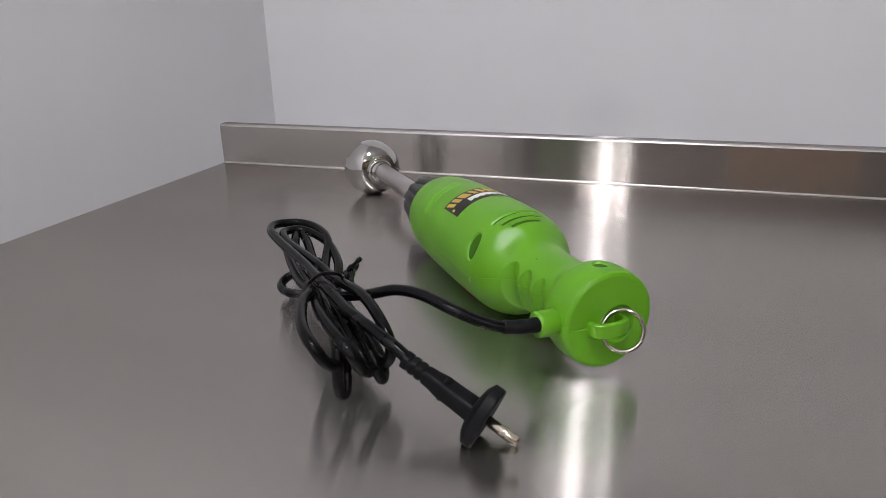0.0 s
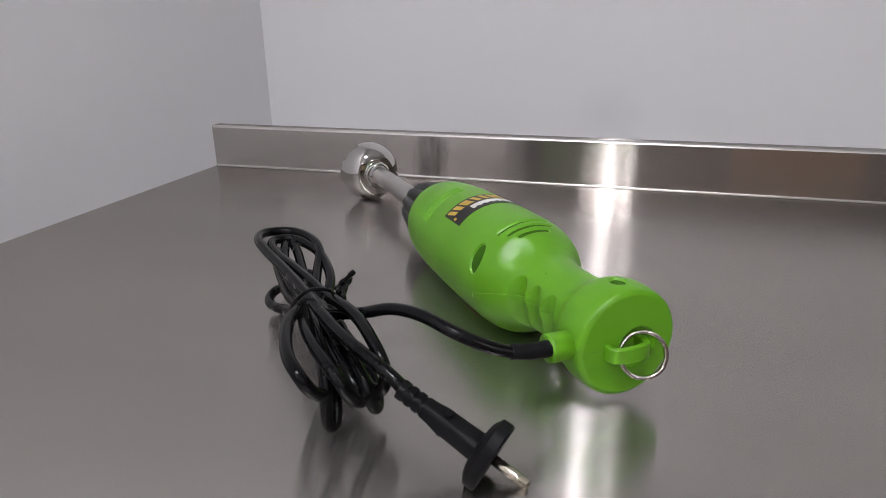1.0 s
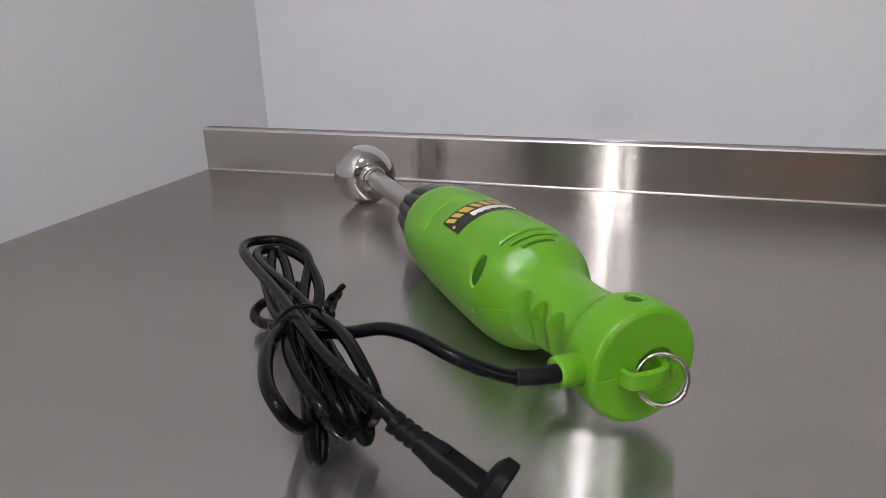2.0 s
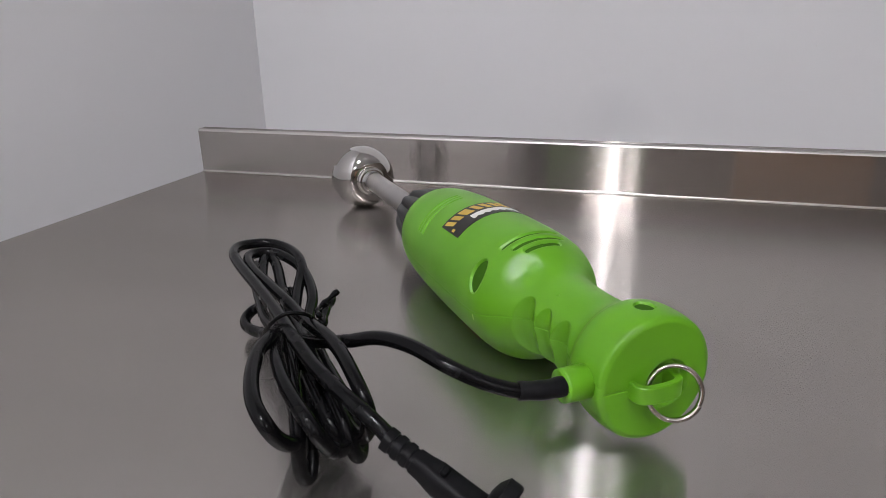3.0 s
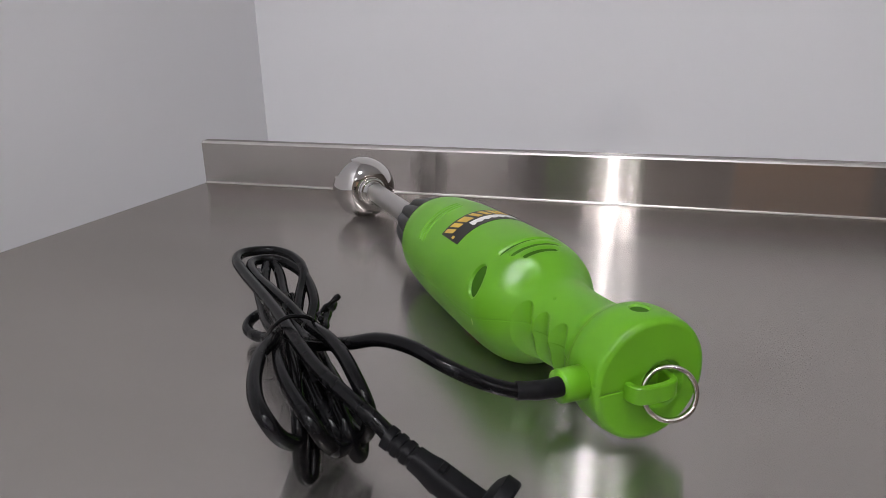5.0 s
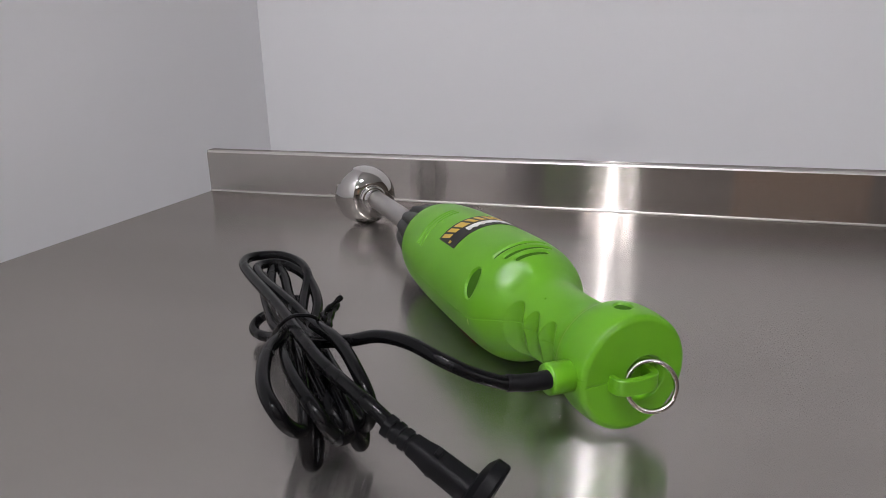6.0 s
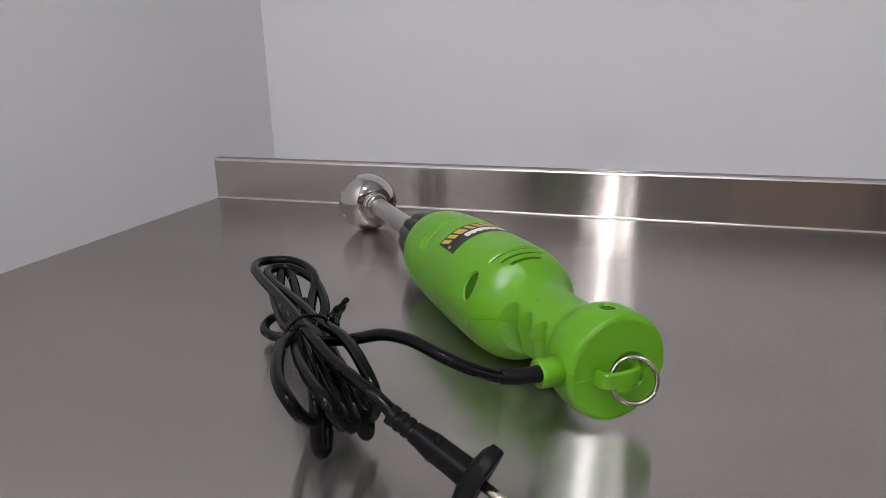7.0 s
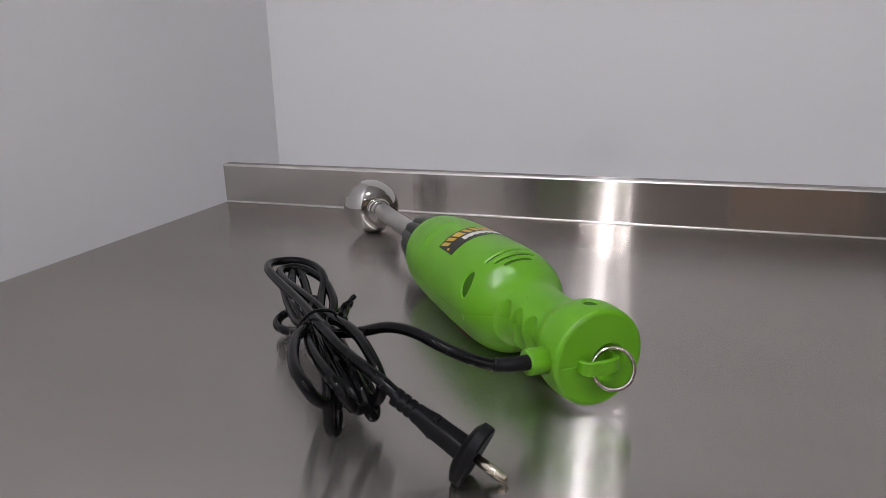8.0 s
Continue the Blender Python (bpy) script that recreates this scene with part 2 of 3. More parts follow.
def on_axis(s, r, phi):
    """Places at s along the axis, r from it, phi round it from the top."""
    s, r, phi = np.broadcast_arrays(s, r, phi)
    return AXA + s[..., None] * DXA + (r * np.cos(phi))[..., None] * UXA + (r * np.sin(phi))[..., None] * VXA


def grid_faces(rows, cols, wrap=True):
    i = np.arange(rows - 1)[:, None]
    j = np.arange(cols if wrap else cols - 1)[None, :]
    k = (j + 1) % cols
    return np.stack([i * cols + j, i * cols + k, (i + 1) * cols + k, (i + 1) * cols + j], -1).reshape(-1, 4)


def surface(name, P, mat, wrap=True):
    rows, cols = P.shape[:2]
    return mesh_from(name, P.reshape(-1, 3), grid_faces(rows, cols, wrap), mat)


def smooth_profile(ctrl, step):
    """Runs a smooth line through profile points (s, r) and cuts it into even steps."""
    c = np.array(ctrl)
    c = np.vstack([2 * c[0] - c[1], c, 2 * c[-1] - c[-2]])
    out = []
    for a, b, d, e in zip(c[:-3], c[1:-2], c[2:-1], c[3:]):
        n = max(2, int(np.linalg.norm(d - b) / step))
        t = np.linspace(0, 1, n, endpoint=False)[:, None]
        out.append(0.5 * (2 * b + (d - a) * t + (2 * a - 5 * b + 4 * d - e) * t**2 + (3 * b - a - 3 * d + e) * t**3))
    out.append(c[-2][None])
    return np.vstack(out)


def lathe(name, ctrl, mat, step=0.001, seg=96):
    p = smooth_profile(ctrl, step)
    phi = np.linspace(0, 2 * np.pi, seg, endpoint=False)
    return surface(name, on_axis(p[:, :1], np.maximum(p[:, 1:], 1e-5), phi[None, :]), mat)


def wedge(d):
    return np.clip(d, 0, 1)


def housing_mesh():
    ctrl = [(0.2495, 0.018), (0.2496, 0.0268), (0.2502, 0.0305), (0.2530, 0.0338), (0.2590, 0.0358), (0.269, 0.0376), (0.285, 0.0391), (0.305, 0.0402), (0.345, 0.0410),
            (0.385, 0.0410), (0.401, 0.0403), (0.410, 0.0386), (0.417, 0.0358), (0.423, 0.0320), (0.429, 0.0279), (0.436, 0.0250), (0.447, 0.0241), (0.465, 0.0238), (0.475, 0.0246),
            (0.482, 0.0272), (0.487, 0.0303), (0.493, 0.0319), (0.500, 0.0322), (0.506, 0.0319), (0.5098, 0.0311), (0.5112, 0.0294)]
    p = smooth_profile(ctrl, 0.0005)
    s, r = p[:, :1], p[:, 1:]
    nphi = 560
    phi = np.linspace(-np.pi, np.pi, nphi, endpoint=False)[None, :]
    deg = np.degrees(phi)
    rr = r + 0 * phi
    ss = s + 0 * phi

    def cut(mask, depth):
        nonlocal rr
        rr = rr - depth * mask

    # three vent slots over the shoulder
    for sc, a, b in ((0.4035, -33, 19), (0.4095, -27, 21), (0.4150, -20, 14)):
        along = np.clip(np.maximum(a - deg, deg - b), 0, None) * 0.0007
        d = np.hypot(ss - sc, along)
        cut(wedge((0.0016 - d) / 0.0004), 0.0075)
    # oval recess
    d = np.hypot((ss - 0.400) / 0.0058, (deg + 64) / 15.5)
    cut(wedge((1 - d) / 0.09), 0.0150)
    # fine grooves near the front
    for sc in (0.300, 0.3045, 0.309):
        d = np.abs(ss - sc) + np.clip(np.abs(deg + 36) - 28, 0, None) * 0.001
        cut(wedge((0.0011 - d) / 0.0006), 0.0009)
    # lip round the front end
    cut(wedge((0.0009 - np.abs(ss - 0.2575)) / 0.0006), 0.0005)
    # hole on top of the end cap
    d = np.hypot(ss - 0.4990, phi * 0.0320)
    cut(wedge((0.0048 - d) / 0.0004), 0.0200)
    # small pinhole on the grip
    d = np.hypot(ss - 0.4495, (phi + radians(32)) * 0.025)
    cut(wedge((0.0009 - d) / 0.0006), 0.0012)
    # finger grips
    for sc in (0.4365, 0.4525, 0.4685):
        q = 1 - ((ss - sc) / 0.0085) ** 2 - ((deg + 104) / 52) ** 2
        cut(np.clip(q, 0, 1) ** 0.8, 0.0054)
    # thumb hollow on the shoulder
    q = 1 - ((ss - 0.4225) / 0.010) ** 2 - ((deg + 36) / 24) ** 2
    cut(np.clip(q, 0, 1) ** 2, 0.0024)
    # parting line, stepping towards the grip
    line = -97 + 12 / (1 + np.exp(-(ss - 0.418) / 0.007))
    d = np.abs(deg - line) * 0.0007
    cut(wedge((0.0006 - d) / 0.0005), 0.00035)
    line = 97 - 12 / (1 + np.exp(-(ss - 0.418) / 0.007))
    d = np.abs(deg - line) * 0.0007
    cut(wedge((0.0006 - d) / 0.0005), 0.00035)

    def eased(q):
        k = np.clip((q - 0.455) / 0.035, 0, 1)[..., None]
        return k * k * (3 - 2 * k) * (0.0024 * VXA - 0.0004 * UXA)

    P = on_axis(ss, rr, phi) + eased(ss)
    # flat end of the cap with a round pocket for the ring
    rad = np.concatenate([np.linspace(0.0284, 0.0005, 56)])[:, None]
    x, y = rad * np.cos(phi), rad * np.sin(phi)
    pocket = wedge((0.0125 - np.hypot(x + 0.003, y - 0.006)) / 0.0022)
    depth = 0.5116 - 0.0045 * pocket * pocket * (3 - 2 * pocket)
    depth = depth - 0.0003 * wedge((0.0006 - np.abs(x + 0.0015)) / 0.0003) * (y < -0.012)
    F = on_axis(depth, rad, phi) + eased(depth)
    return surface("housing", np.concatenate([P, F]), GREEN)


housing = part("housing", housing_mesh(), blender_tool, "lime green plastic motor housing with finger grip handle")


def patch(name, s0, s1, a0, a1, lift, mat, ns=6, na=40, wobble=0.0, lean=0.0):
    """A thin curved plate on the motor housing."""
    s = np.linspace(s0, s1, ns)[:, None]
    a = np.radians(np.linspace(a0, a1, na)[None, :] + lean * np.linspace(-1, 1, ns)[:, None])
    r = np.interp(s, [0.30, 0.345, 0.385], [0.0400, 0.0410, 0.0410])
    sw = s + wobble * np.sin(np.linspace(0, 40, na))[None, :] * (np.linspace(0, 1, ns)[:, None])
    top = on_axis(sw, r + lift, a)
    low = on_axis(sw, r - 0.001, a)
    v = np.concatenate([top.reshape(-1, 3), low.reshape(-1, 3)])
    f = [tuple(q) for q in grid_faces(ns, na, False)]
    n = ns * na
    rim = [j for j in range(na)] + [i * na + na - 1 for i in range(1, ns)] + [(ns - 1) * na + j for j in range(na - 2, -1, -1)] + [i * na for i in range(ns - 2, 0, -1)]
    f += [(rim[i], rim[(i + 1) % len(rim)], rim[(i + 1) % len(rim)] + n, rim[i] + n) for i in range(len(rim))]
    me = mesh_from(name, v, f, mat)
    me.set_sharp_from_angle(angle=radians(40))
    return me


def inlay(name, sc, ac, hs, ha, drop, mat, power=2.0):
    """A thin round or long plate that follows the housing."""
    t = np.linspace(0, 2 * np.pi, 48, endpoint=False)
    k = np.linspace(0.02, 1, 8)[:, None]
    ds = np.sign(np.cos(t)) * np.abs(np.cos(t)) ** (2 / power) * hs
    da = np.sign(np.sin(t)) * np.abs(np.sin(t)) ** (2 / power) * ha
    s_, a_ = sc + k * ds, ac + k * da
    r_ = np.interp(s_, [0.385, 0.401, 0.410, 0.417, 0.423, 0.488, 0.50], [0.0410, 0.0403, 0.0386, 0.0358, 0.0320, 0.0320, 0.0320]) - drop
    return surface(name, on_axis(s_, r_, np.radians(a_)), mat)


# dark green plates set into the openings, painting in their shade
SHADEGREEN, _nt, _b = material("shade_green_plastic", (0.035, 0.12, 0.004), 0.65)
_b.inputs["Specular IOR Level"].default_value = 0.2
part("oval_shade", inlay("oval_shade", 0.400, -64, 0.0057, 15.2, 0.0016, SHADEGREEN), housing, "dark green plate standing in for shade in the oval recess")
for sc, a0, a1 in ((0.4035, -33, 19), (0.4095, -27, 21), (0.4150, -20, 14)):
    part("slot_shade", inlay("slot_shade", sc, (a0 + a1) / 2, 0.0014, (a1 - a0) / 2 + 1.4, 0.0009, SHADEGREEN, 5.0), housing, "dark green strip standing in for shade in a vent slot")
hole_plate = inlay("hole_shade", 0.4990, 0.0, 0.0047, 8.5, 0.0013, SHADEGREEN)
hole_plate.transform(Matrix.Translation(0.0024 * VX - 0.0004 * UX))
part("hole_shade", hole_plate, housing, "dark green plate standing in for shade in the cap hole")
SCUFF, _nt, _b = material("pale_scuff", (0.42, 0.60, 0.22), 0.6)
part("scuff", inlay("scuff", 0.4015, -101, 0.0006, 3.2, -0.00015, SCUFF), housing, "pale scuff mark")
RED, _nt, _b = material("red_plastic", (0.35, 0.015, 0.02), 0.35)
part("push_button", patch("push_button", 0.336, 0.364, -172, -154, 0.0015, RED), housing, "red push button underneath")
label = part("label", patch("label", 0.331, 0.3585, -48, 48, 0.0003, LABELBLACK), housing, "black label with gold and white marks")

for a0, a1, lean in ((-43.5, -38.5, 2), (-35.5, -30, 2), (-27, -18, 2), (-14, -9, 2), (-5, 0, 2), (4, 9, 2), (12, 18, 2)):
    mark = patch("mark", 0.3335, 0.3435, a0, a1, 0.0005, GOLD, 5, 8, 0.0, lean)
    part("mark", mark, label, "gold printed shape")
part("mark", patch("mark", 0.3470, 0.3530, -24, 22, 0.0005, WHITE, 4, 60, 0.0008), label, "white printed wavy band")
part("mark", patch("mark", 0.3465, 0.3495, -46, -43, 0.0005, GOLD, 3, 4), label, "small gold printed spot")

collar_ctrl = [(0.176, 0.0102), (0.184, 0.0106), (0.188, 0.0145), (0.194, 0.0180), (0.206, 0.0224), (0.221, 0.0260), (0.235, 0.0284), (0.2485, 0.0298), (0.2505, 0.0280)]


def collar_mesh():
    p = smooth_profile(collar_ctrl, 0.0012)
    phi = np.linspace(0, 2 * np.pi, 288, endpoint=False)[None, :]
    s, r = p[:, :1], p[:, 1:]
    flute = np.abs(np.sin(phi * 6.5)) ** 0.55
    amount = 0.0040 * np.clip((s - 0.192) / 0.012, 0, 1) * np.clip((0.2500 - s) / 0.004, 0, 1)
    return surface("collar", on_axis(s, r - amount * (1 - flute) + amount * 0.4, phi), COLLAR)


part("collar", collar_mesh(), blender_tool, "dark grey fluted locking collar")
part("shaft", lathe("shaft", [(0.060, 0.0100), (0.10, 0.0100), (0.195, 0.0102)], SATIN, 0.004, 64), blender_tool, "satin steel tube")


def bell_mesh():
    outer = [(0.006, 0.0343), (0.011, 0.0342), (0.017, 0.0336), (0.023, 0.0322), (0.0285, 0.0298), (0.0330, 0.0265), (0.0362, 0.0225), (0.0380, 0.0185), (0.0385, 0.0164), (0.0388, 0.0154),
             (0.0398, 0.0150), (0.0425, 0.0147), (0.0440, 0.0135), (0.0446, 0.0115), (0.0470, 0.0105), (0.0500, 0.0098)]
    p = smooth_profile(outer, 0.0005)
    inner = p[p[:, 0] < 0.0365][::-1] - np.array([0.0012, 0.0013])
    inner[:, 0] = np.maximum(inner[:, 0], 0.006)
    path = np.vstack([p[::-1], inner[::-1]])
    phi = np.linspace(0, 2 * np.pi, 240, endpoint=False)[None, :]
    # cut-outs round the rim
    notch = np.clip((np.cos(4 * (phi + radians(42))) - 0.05) / 0.10, 0, 1)
    s = path[:, :1] + 0 * phi
    s = np.maximum(s, 0.006 + 0.008 * notch)
    P = on_axis(s + 0.010, path[:, 1:], phi)
    lean = np.clip(1 - s / 0.066, 0, 1)[..., None]
    return surface("bell_guard", P - 0.0040 * lean * VXA - 0.0012 * lean * UXA, CHROME)


part("bell_guard", bell_mesh(), blender_tool, "polished steel bell guard with notched rim")
part("blade_hub", lathe("blade_hub", [(0.016, 0.0005), (0.016, 0.006), (0.02, 0.0075), (0.043, 0.008)], SATIN, 0.002, 32), blender_tool)


def spline(pts, step=0.0015):
    c = np.array(pts, float)
    c = np.vstack([2 * c[0] - c[1], c, 2 * c[-1] - c[-2]])
    out = []
    for a, b, d, e in zip(c[:-3], c[1:-2], c[2:-1], c[3:]):
        n = max(2, int(np.linalg.norm(d - b) / step))
        t = np.linspace(0, 1, n, endpoint=False)[:, None]
        out.append(0.5 * (2 * b + (d - a) * t + (2 * a - 5 * b + 4 * d - e) * t**2 + (3 * b - a - 3 * d + e) * t**3))
    out.append(c[-2][None])
    return np.vstack(out)


def tube(name, pts, radius, mat, seg=20):
    """Sweeps a round section along a line; radius may be one number or one for each place."""
    q = np.array(pts, float)
    rad = np.broadcast_to(np.asarray(radius, float), (len(q),))
    t = np.gradient(q, axis=0)
    t /= np.linalg.norm(t, axis=1)[:, None]
    n = np.cross(t[0], (0.13, 0.2, 0.97))
    n /= np.linalg.norm(n)
    a = np.linspace(0, 2 * np.pi, seg, endpoint=False)
    rows = []
    for i in range(len(q)):
        n = n - t[i] * np.dot(n, t[i])
        n /= np.linalg.norm(n)
        b = np.cross(t[i], n)
        rows.append(q[i] + rad[i] * (np.cos(a)[:, None] * n + np.sin(a)[:, None] * b))
    P = np.array(rows)
    v = np.vstack([P.reshape(-1, 3), q[:1], q[-1:]])
    f = [tuple(x) for x in grid_faces(len(q), seg)]
    m = len(q) * seg
    f += [(m, (j + 1) % seg, j) for j in range(seg)] + [(m + 1, m - seg + j, m - seg + (j + 1) % seg) for j in range(seg)]
    return mesh_from(name, v, f, mat)


def relaxed(pts):
    """A smooth line through the points, its small kinks eased out as a stiff cord's would be."""
    q = spline(pts)
    for _ in range(10):
        q[1:-1] = 0.25 * q[:-2] + 0.5 * q[1:-1] + 0.25 * q[2:]
    return q


def world_pts(rows):
    return np.array(rows) - np.array(BASE)


# cord gland on the side of the end cap
g = lambda s, v, u: AXA + s * DXA + v * VXA + u * UXA
gl = np.array([g(0.500, -0.022, 0.0), g(0.5005, -0.0405, 0.001), g(0.5005, -0.0418, 0.001), g(0.5005, -0.0420, 0.001), g(0.5005, -0.0416, 0.001), g(0.5005, -0.0350, 0.001), g(0.5005, -0.0345, 0.001)])
part("cord_gland", tube("cord_gland", gl, np.array([0.0082, 0.0080, 0.0078, 0.0072, 0.0064, 0.0060, 0.0010]), GREEN, 40), blender_tool)

# hanging loop and ring on the end
bow = [g(0.5080, -0.0116, -0.002), g(0.5150, -0.0114, -0.002), g(0.5182, -0.0085, -0.002), g(0.5192, 0.000, -0.002), g(0.5184, 0.0075, -0.002), g(0.5155, 0.0108, -0.002), g(0.5060, 0.0112, -0.002)]


def strap_mesh():
    q = spline(bow, 0.001)
    t = np.gradient(q, axis=0)
    t /= np.linalg.norm(t, axis=1)[:, None]
    out = np.cross(UXA[None, :], t)
    w, h, e = 0.0043, 0.0017, 0.0005
    sec = [(-w + e, -h), (w - e, -h), (w, -h + e), (w, h - e), (w - e, h), (-w + e, h), (-w, h - e), (-w, -h + e)]
    P = np.stack([q + a * UXA + b * out for a, b in sec], 1)
    me = surface("hanging_loop", P, GREEN)
    me.set_sharp_from_angle(angle=radians(30))
    return me


part("hanging_loop", strap_mesh(), blender_tool)


def ring_mesh():
    c = g(0.5175, 0.0078, -0.0050)
    nrm = Vector((0.25, -0.90, 0.30)).normalized()
    side = Vector((0, 0, 1)).cross(nrm).normalized()
    upv = nrm.cross(side)
    a = np.linspace(0, 4 * np.pi - 0.5, 190)
    k = np.linspace(-1, 1, 190)
    q = c + 0.0125 * (np.cos(a)[:, None] * np.array(side) + np.sin(a)[:, None] * np.array(upv)) + 0.0007 * k[:, None] * np.array(nrm)
    return tube("hanging_ring", q, 0.00125, NICKEL, 12)


part("hanging_ring", ring_mesh(), blender_tool, "steel split ring")

# ---- cord ----
lead = [(0.5750, -0.5145, 0.0440), (0.5645, -0.5225, 0.0450), (0.5560, -0.5290, 0.0455), (0.5460, -0.5340, 0.0465), (0.5320, -0.5390, 0.0515), (0.5150, -0.5400, 0.0580),
        (0.4970, -0.5320, 0.0605), (0.4773, -0.5235, 0.0580), (0.4597, -0.5181, 0.0510), (0.4394, -0.5065, 0.0420), (0.4198, -0.4934, 0.0340), (0.3968, -0.4728, 0.0250)]
small_bow = [(0.3963, -0.4793, 0.0260), (0.3747, -0.4605, 0.0155), (0.3585, -0.4517, 0.0120), (0.3485, -0.4423, 0.0115), (0.3451, -0.4319, 0.0125), (0.3505, -0.4274, 0.0160),
        (0.3772, -0.4524, 0.0260)]
mid_low = [(0.4131, -0.5079, 0.0400), (0.4279, -0.5332, 0.0460), (0.4419, -0.5522, 0.0470), (0.4555, -0.5660, 0.0460), (0.4654, -0.5742, 0.0440), (0.4705, -0.5754, 0.0380),
        (0.4712, -0.5692, 0.0280), (0.4739, -0.5662, 0.0240), (0.4744, -0.5585, 0.0220), (0.4695, -0.5478, 0.0240), (0.4559, -0.5327, 0.0270), (0.4370, -0.5132, 0.0300),
        (0.4195, -0.4937, 0.0320)]
inner_up = [(0.4036, -0.4757, 0.0350), (0.3876, -0.4539, 0.0360), (0.3739, -0.4345, 0.0380), (0.3605, -0.4148, 0.0410), (0.3477, -0.4007, 0.0440), (0.3438, -0.4012, 0.0445),
        (0.3493, -0.4139, 0.0430), (0.3598, -0.4332, 0.0400), (0.3770, -0.4563, 0.0360), (0.3967, -0.4789, 0.0340)]
low_left = [(0.4161, -0.5165, 0.0470), (0.4190, -0.5327, 0.0490), (0.4268, -0.5514, 0.0500), (0.4350, -0.5662, 0.0500), (0.4437, -0.5776, 0.0490), (0.4516, -0.5836, 0.0460),
        (0.4544, -0.5806, 0.0370), (0.4580, -0.5764, 0.0320), (0.4541, -0.5623, 0.0280), (0.4430, -0.5401, 0.0280), (0.4277, -0.5157, 0.0300), (0.4111, -0.4928, 0.0320)]
deep_up = [(0.3789, -0.4628, 0.0260), (0.3564, -0.4338, 0.0240), (0.3382, -0.4091, 0.0260), (0.3265, -0.3910, 0.0280), (0.3246, -0.3848, 0.0290), (0.3340, -0.3950, 0.0290),
        (0.3539, -0.4253, 0.0280), (0.3779, -0.4553, 0.0280), (0.4053, -0.4870, 0.0320)]
tip_low = [(0.4270, -0.5190, 0.0380), (0.4433, -0.5452, 0.0400), (0.4544, -0.5638, 0.0390), (0.4579, -0.5701, 0.0330), (0.4568, -0.5698, 0.0170), (0.4572, -0.5679, 0.0065),
        (0.4592, -0.5650, 0.0065), (0.4575, -0.5600, 0.0140), (0.4546, -0.5539, 0.0240), (0.4421, -0.5335, 0.0300), (0.4203, -0.5029, 0.0320)]
core_up = [(0.3899, -0.4518, 0.0280), (0.3748, -0.4299, 0.0290), (0.3744, -0.4252, 0.0300), (0.3803, -0.4328, 0.0300), (0.3972, -0.4590, 0.0300)]
core_low = [(0.4297, -0.5044, 0.0340), (0.4570, -0.5366, 0.0340), (0.4717, -0.5538, 0.0300), (0.4765, -0.5564, 0.0180), (0.4780, -0.5546, 0.0125), (0.4768, -0.5483, 0.0120),
        (0.4738, -0.5428, 0.0180), (0.4623, -0.5307, 0.0250), (0.4395, -0.5058, 0.0280), (0.4167, -0.4802, 0.0300)]
dense_low = [(0.4157, -0.4970, 0.0340), (0.4355, -0.5210, 0.0340), (0.4529, -0.5413, 0.0320), (0.4647, -0.5521, 0.0260), (0.4690, -0.5540, 0.0205), (0.4684, -0.5483, 0.0195),
        (0.4581, -0.5346, 0.0240), (0.4404, -0.5152, 0.0280), (0.4175, -0.4886, 0.0300)]
dark_low = [(0.4116, -0.4954, 0.0300), (0.4328, -0.5258, 0.0300), (0.4509, -0.5469, 0.0260), (0.4587, -0.5516, 0.0185), (0.4589, -0.5476, 0.0175), (0.4496, -0.5346, 0.0220),
        (0.4301, -0.5103, 0.0270), (0.4099, -0.4818, 0.0300)]
second_up = [(0.4118, -0.4726, 0.0310), (0.4072, -0.4604, 0.0330), (0.4022, -0.4457, 0.0360), (0.3912, -0.4286, 0.0390), (0.3776, -0.4131, 0.0420), (0.3624, -0.4031, 0.0440),
        (0.3500, -0.4002, 0.0460), (0.3417, -0.4042, 0.0470), (0.3387, -0.4122, 0.0475), (0.3456, -0.4255, 0.0480), (0.3621, -0.4432, 0.0485), (0.3816, -0.4600, 0.0490),
        (0.4018, -0.4772, 0.0490), (0.4172, -0.4903, 0.0480)]
right_bow = [(0.4335, -0.5053, 0.0500), (0.4480, -0.5177, 0.0520), (0.4619, -0.5316, 0.0520), (0.4737, -0.5454, 0.0500), (0.4815, -0.5532, 0.0450), (0.4858, -0.5569, 0.0380),
        (0.4850, -0.5576, 0.0310), (0.4815, -0.5552, 0.0250), (0.4756, -0.5522, 0.0240), (0.4673, -0.5451, 0.0260), (0.4489, -0.5252, 0.0290), (0.4253, -0.4970, 0.0310)]
outer_up = [(0.4028, -0.4694, 0.0320), (0.3946, -0.4536, 0.0350), (0.3860, -0.4329, 0.0380), (0.3807, -0.4178, 0.0420), (0.3715, -0.4039, 0.0450), (0.3569, -0.3916, 0.0465),
        (0.3410, -0.3865, 0.0475), (0.3291, -0.3929, 0.0485), (0.3241, -0.4036, 0.0495), (0.3309, -0.4197, 0.0500), (0.3503, -0.4409, 0.0505), (0.3769, -0.4664, 0.0510),
        (0.4019, -0.4910, 0.0515), (0.4196, -0.5094, 0.0515)]
tail = [(0.4358, -0.5264, 0.0515), (0.4515, -0.5418, 0.0510), (0.4666, -0.5543, 0.0505), (0.4808, -0.5634, 0.0485), (0.4928, -0.5686, 0.0445), (0.5003, -0.5708, 0.0395)]
tail.append((0.5035, -0.5722, 0.0372))
line = relaxed(world_pts(lead + small_bow + mid_low + inner_up + low_left + deep_up + tip_low + core_up + core_low + dense_low + dark_low + second_up + right_bow + outer_up + tail))
cord = part("power_cord", tube("power_cord", line, 0.0035, BLACK, 18), blender_tool, "black round power cord folded into a tied bundle")
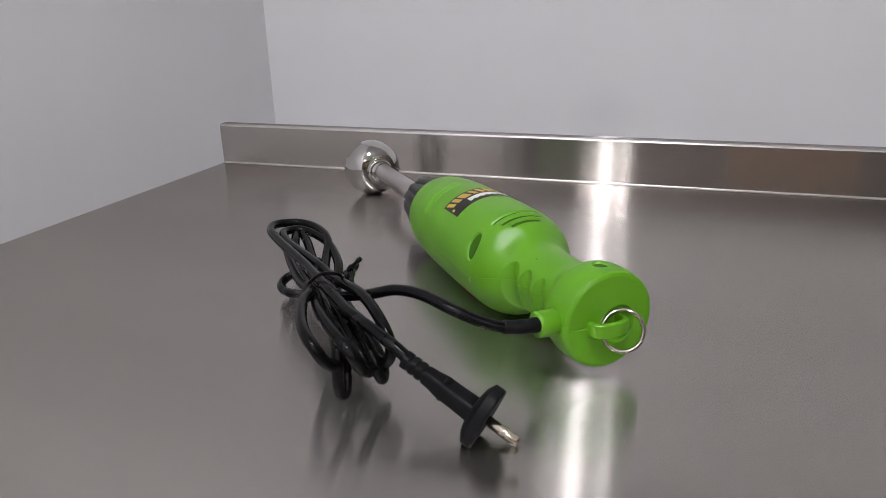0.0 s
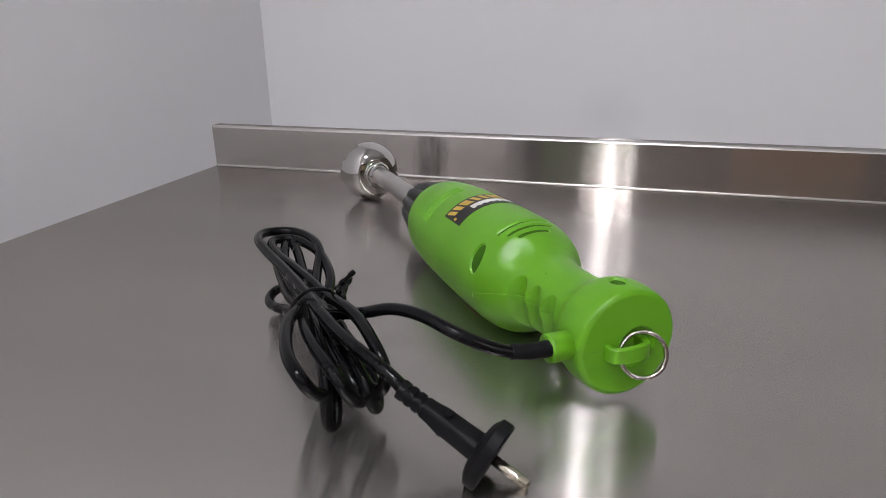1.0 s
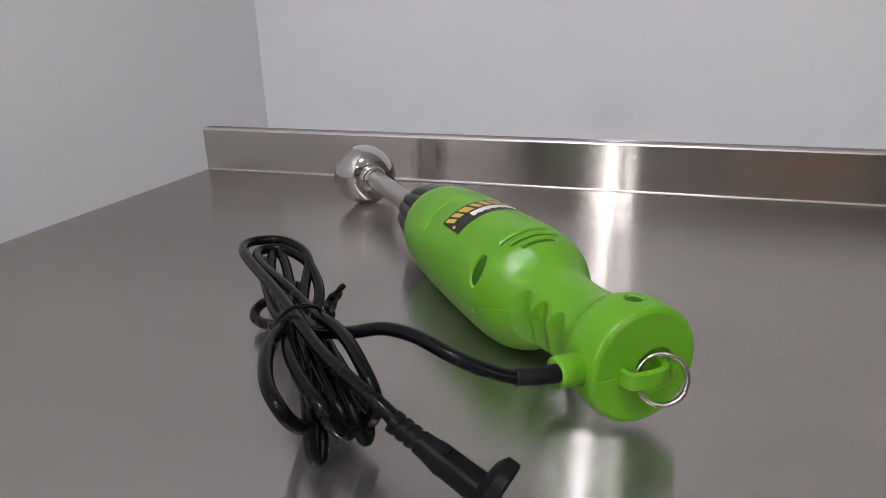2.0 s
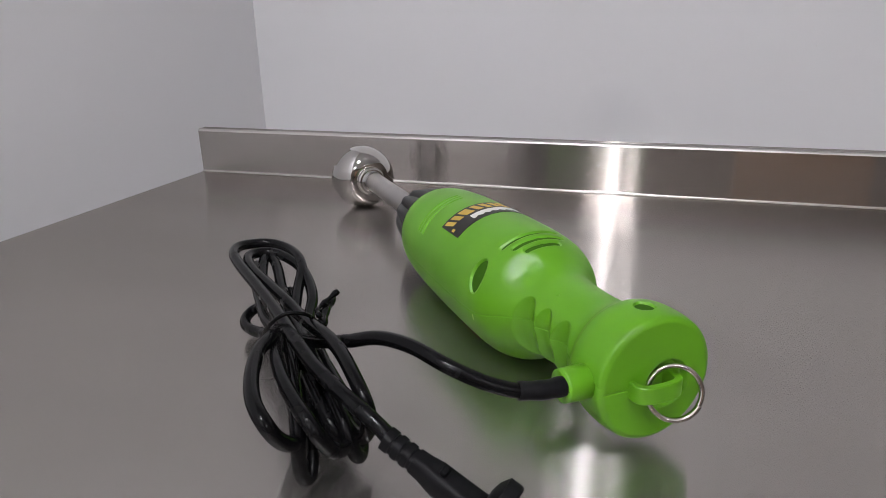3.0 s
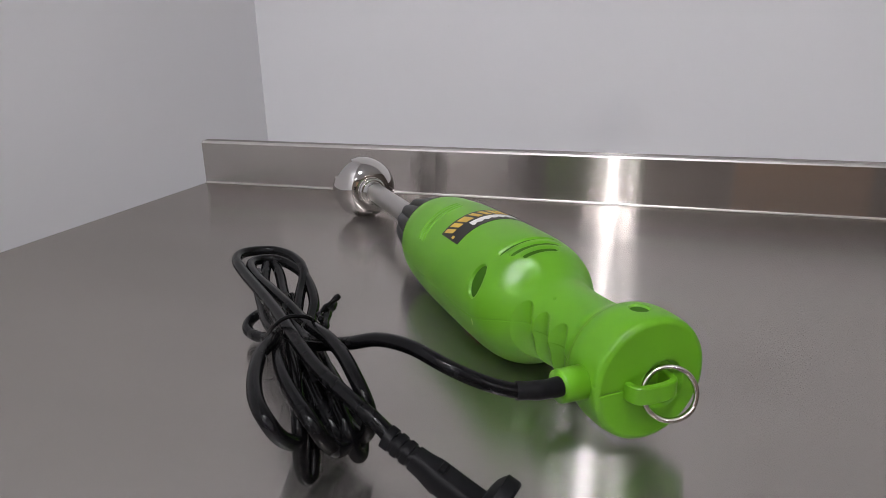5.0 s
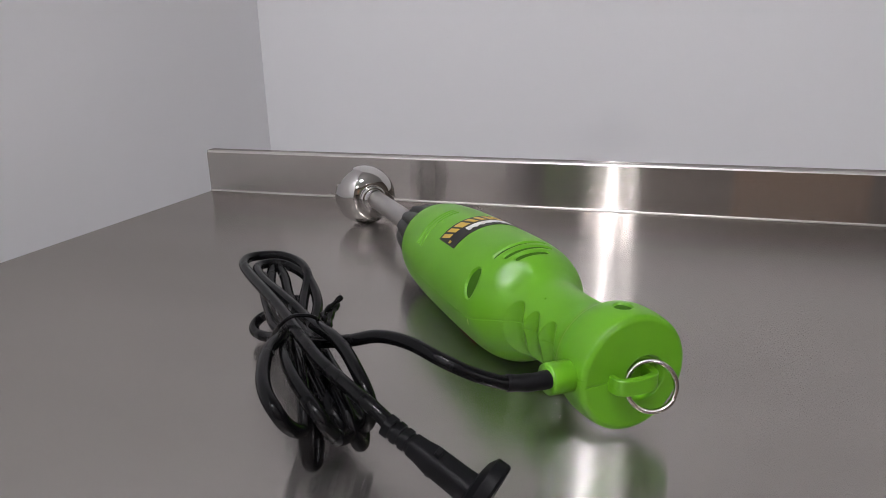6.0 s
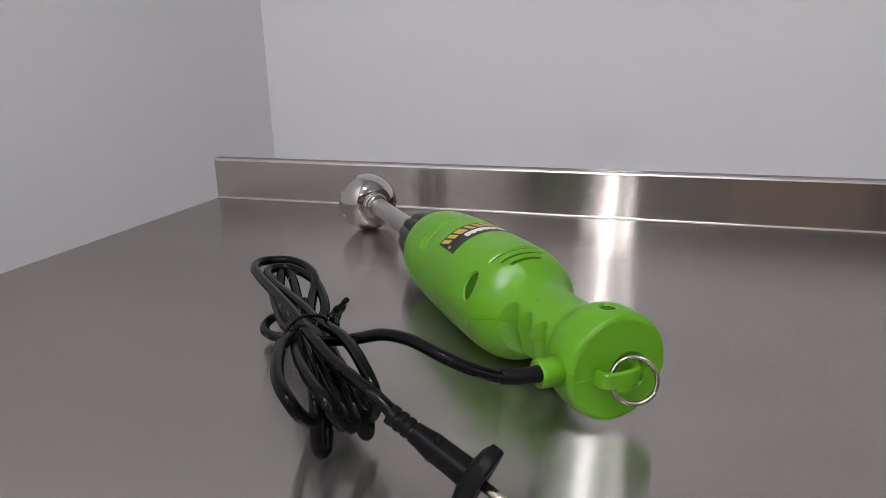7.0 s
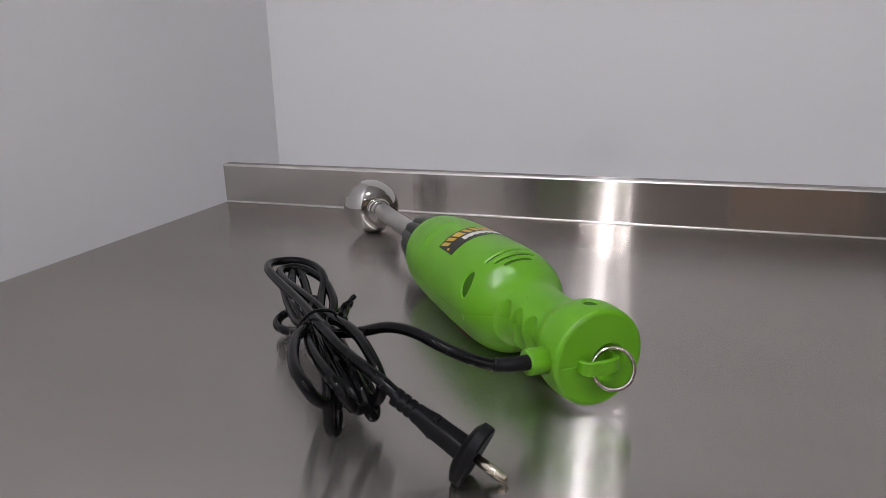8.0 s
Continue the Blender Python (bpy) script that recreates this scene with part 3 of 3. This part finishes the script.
boot = spline(world_pts(lead[1:4]), 0.001)
boot_r = 0.0046 - 0.0004 * np.linspace(0, 1, len(boot)) + 0.00012 * np.sin(np.arange(len(boot)) * 0.7)
part("cord_boot", tube("cord_boot", boot, boot_r, PLUGBLACK, 24), blender_tool)

# wire tie round the bundle, its ends twisted together
band = [(0.3955, -0.4937, 0.0300), (0.4042, -0.5049, 0.0420), (0.4135, -0.5125, 0.0520), (0.4199, -0.5139, 0.0575), (0.4239, -0.5108, 0.0585), (0.4291, -0.5075, 0.0575),
        (0.4318, -0.5031, 0.0540), (0.4282, -0.4913, 0.0440), (0.4142, -0.4751, 0.0300), (0.3990, -0.4689, 0.0220), (0.3930, -0.4812, 0.0230)]
part("wire_tie", tube("wire_tie", spline(world_pts(band + band[:1])), 0.0011, BLACK, 10), cord, "thin black wire tie")
twist = [(0.4299, -0.4904, 0.0480), (0.4241, -0.4809, 0.0470), (0.4248, -0.4737, 0.0480), (0.4268, -0.4690, 0.0500), (0.4303, -0.4661, 0.0530)]
q = spline(world_pts(twist))
part("tie_end", tube("tie_end", q, 0.0015 + 0.0005 * np.sin(np.arange(len(q)) * 1.3), BLACK, 10), cord)
twist = [(0.4299, -0.4912, 0.0430), (0.4301, -0.4877, 0.0430), (0.4270, -0.4789, 0.0440), (0.4255, -0.4692, 0.0450), (0.4249, -0.4627, 0.0460)]
q = spline(world_pts(twist))
part("tie_end", tube("tie_end", q, 0.0030 - 0.0009 * np.linspace(0, 1, len(q)) + 0.0003 * np.sin(np.arange(len(q)) * 0.9), BLACK, 10), cord)

# ---- plug ----
P0 = Vector((0.5010, -0.5715, 0.0385))
PD = (Vector((0.5640, -0.5860, 0.0085)) - P0).normalized()
PU = (Vector((0, 0, 1)) - PD * PD.z).normalized()
PS = PU.cross(PD)
PM = Matrix((PD, PS, PU)).transposed().to_4x4()
PM.translation = P0 - BASE


def lofted(name, sections, mat, seg=40):
    """Joins rounded sections (x, half width, half height, power) along x."""
    a = np.linspace(0, 2 * np.pi, seg, endpoint=False)
    rows = []
    for x, w, h, pw in sections:
        c, s = np.cos(a), np.sin(a)
        rows.append(np.stack([np.full(seg, x), w * np.sign(c) * np.abs(c) ** pw, h * np.sign(s) * np.abs(s) ** pw], 1))
    P = np.array(rows)
    v = np.vstack([P.reshape(-1, 3), P[0].mean(0)[None], P[-1].mean(0)[None]])
    m = len(rows) * seg
    f = [tuple(q) for q in grid_faces(len(rows), seg)]
    f += [(m, (j + 1) % seg, j) for j in range(seg)] + [(m + 1, m - seg + j, m - seg + (j + 1) % seg) for j in range(seg)]
    me = mesh_from(name, v, f, mat)
    me.set_sharp_from_angle(angle=radians(35))
    return me


plug_sections = [(-0.003, 0.0040, 0.0040, 1), (-0.0028, 0.0046, 0.0046, 0.62)]
for k in range(3):
    x = 0.0010 + k * 0.0046
    plug_sections += [(x, 0.0046, 0.0046, 0.62), (x + 0.0001, 0.0044, 0.0036, 0.62), (x + 0.0016, 0.0044, 0.0036, 0.62), (x + 0.0017, 0.0047, 0.0047, 0.62)]
plug_sections += [(0.017, 0.0049, 0.0050, 0.6), (0.0225, 0.0058, 0.0056, 0.55), (0.024, 0.0058, 0.0056, 0.55), (0.036, 0.0060, 0.0058, 0.55), (0.046, 0.0063, 0.0062, 0.55)]
plug = part("plug", lofted("plug", plug_sections, PLUGBLACK), blender_tool, "black two-pin mains plug lying on its rim", PM)
disc_sections = [(0.0430, 0.0085, 0.0100, 0.95), (0.0440, 0.0105, 0.0150, 0.9), (0.0465, 0.0128, 0.0197, 0.85), (0.0515, 0.0130, 0.0198, 0.85), (0.0526, 0.0122, 0.0190, 0.85)]
part("plug_flange", lofted("plug_flange", disc_sections, PLUGBLACK, 64), plug)
for sgn in (-1, 1):
    part("ridge", box_mesh("ridge", (0.0230, -0.003, sgn * 0.0063 - 0.0014), (0.0260, 0.002, sgn * 0.0063 + 0.0014), PLUGBLACK, 0.0008), plug)
for sgn in (-1, 1):
    q = np.array([(x, sgn * 0.0068, -sgn * 0.0066) for x in (0.052, 0.0700, 0.0710, 0.0716)])
    part("pin", tube("pin", q, np.array([0.0025, 0.0025, 0.0021, 0.0012]), PIN, 24), plug, "bright metal pin")
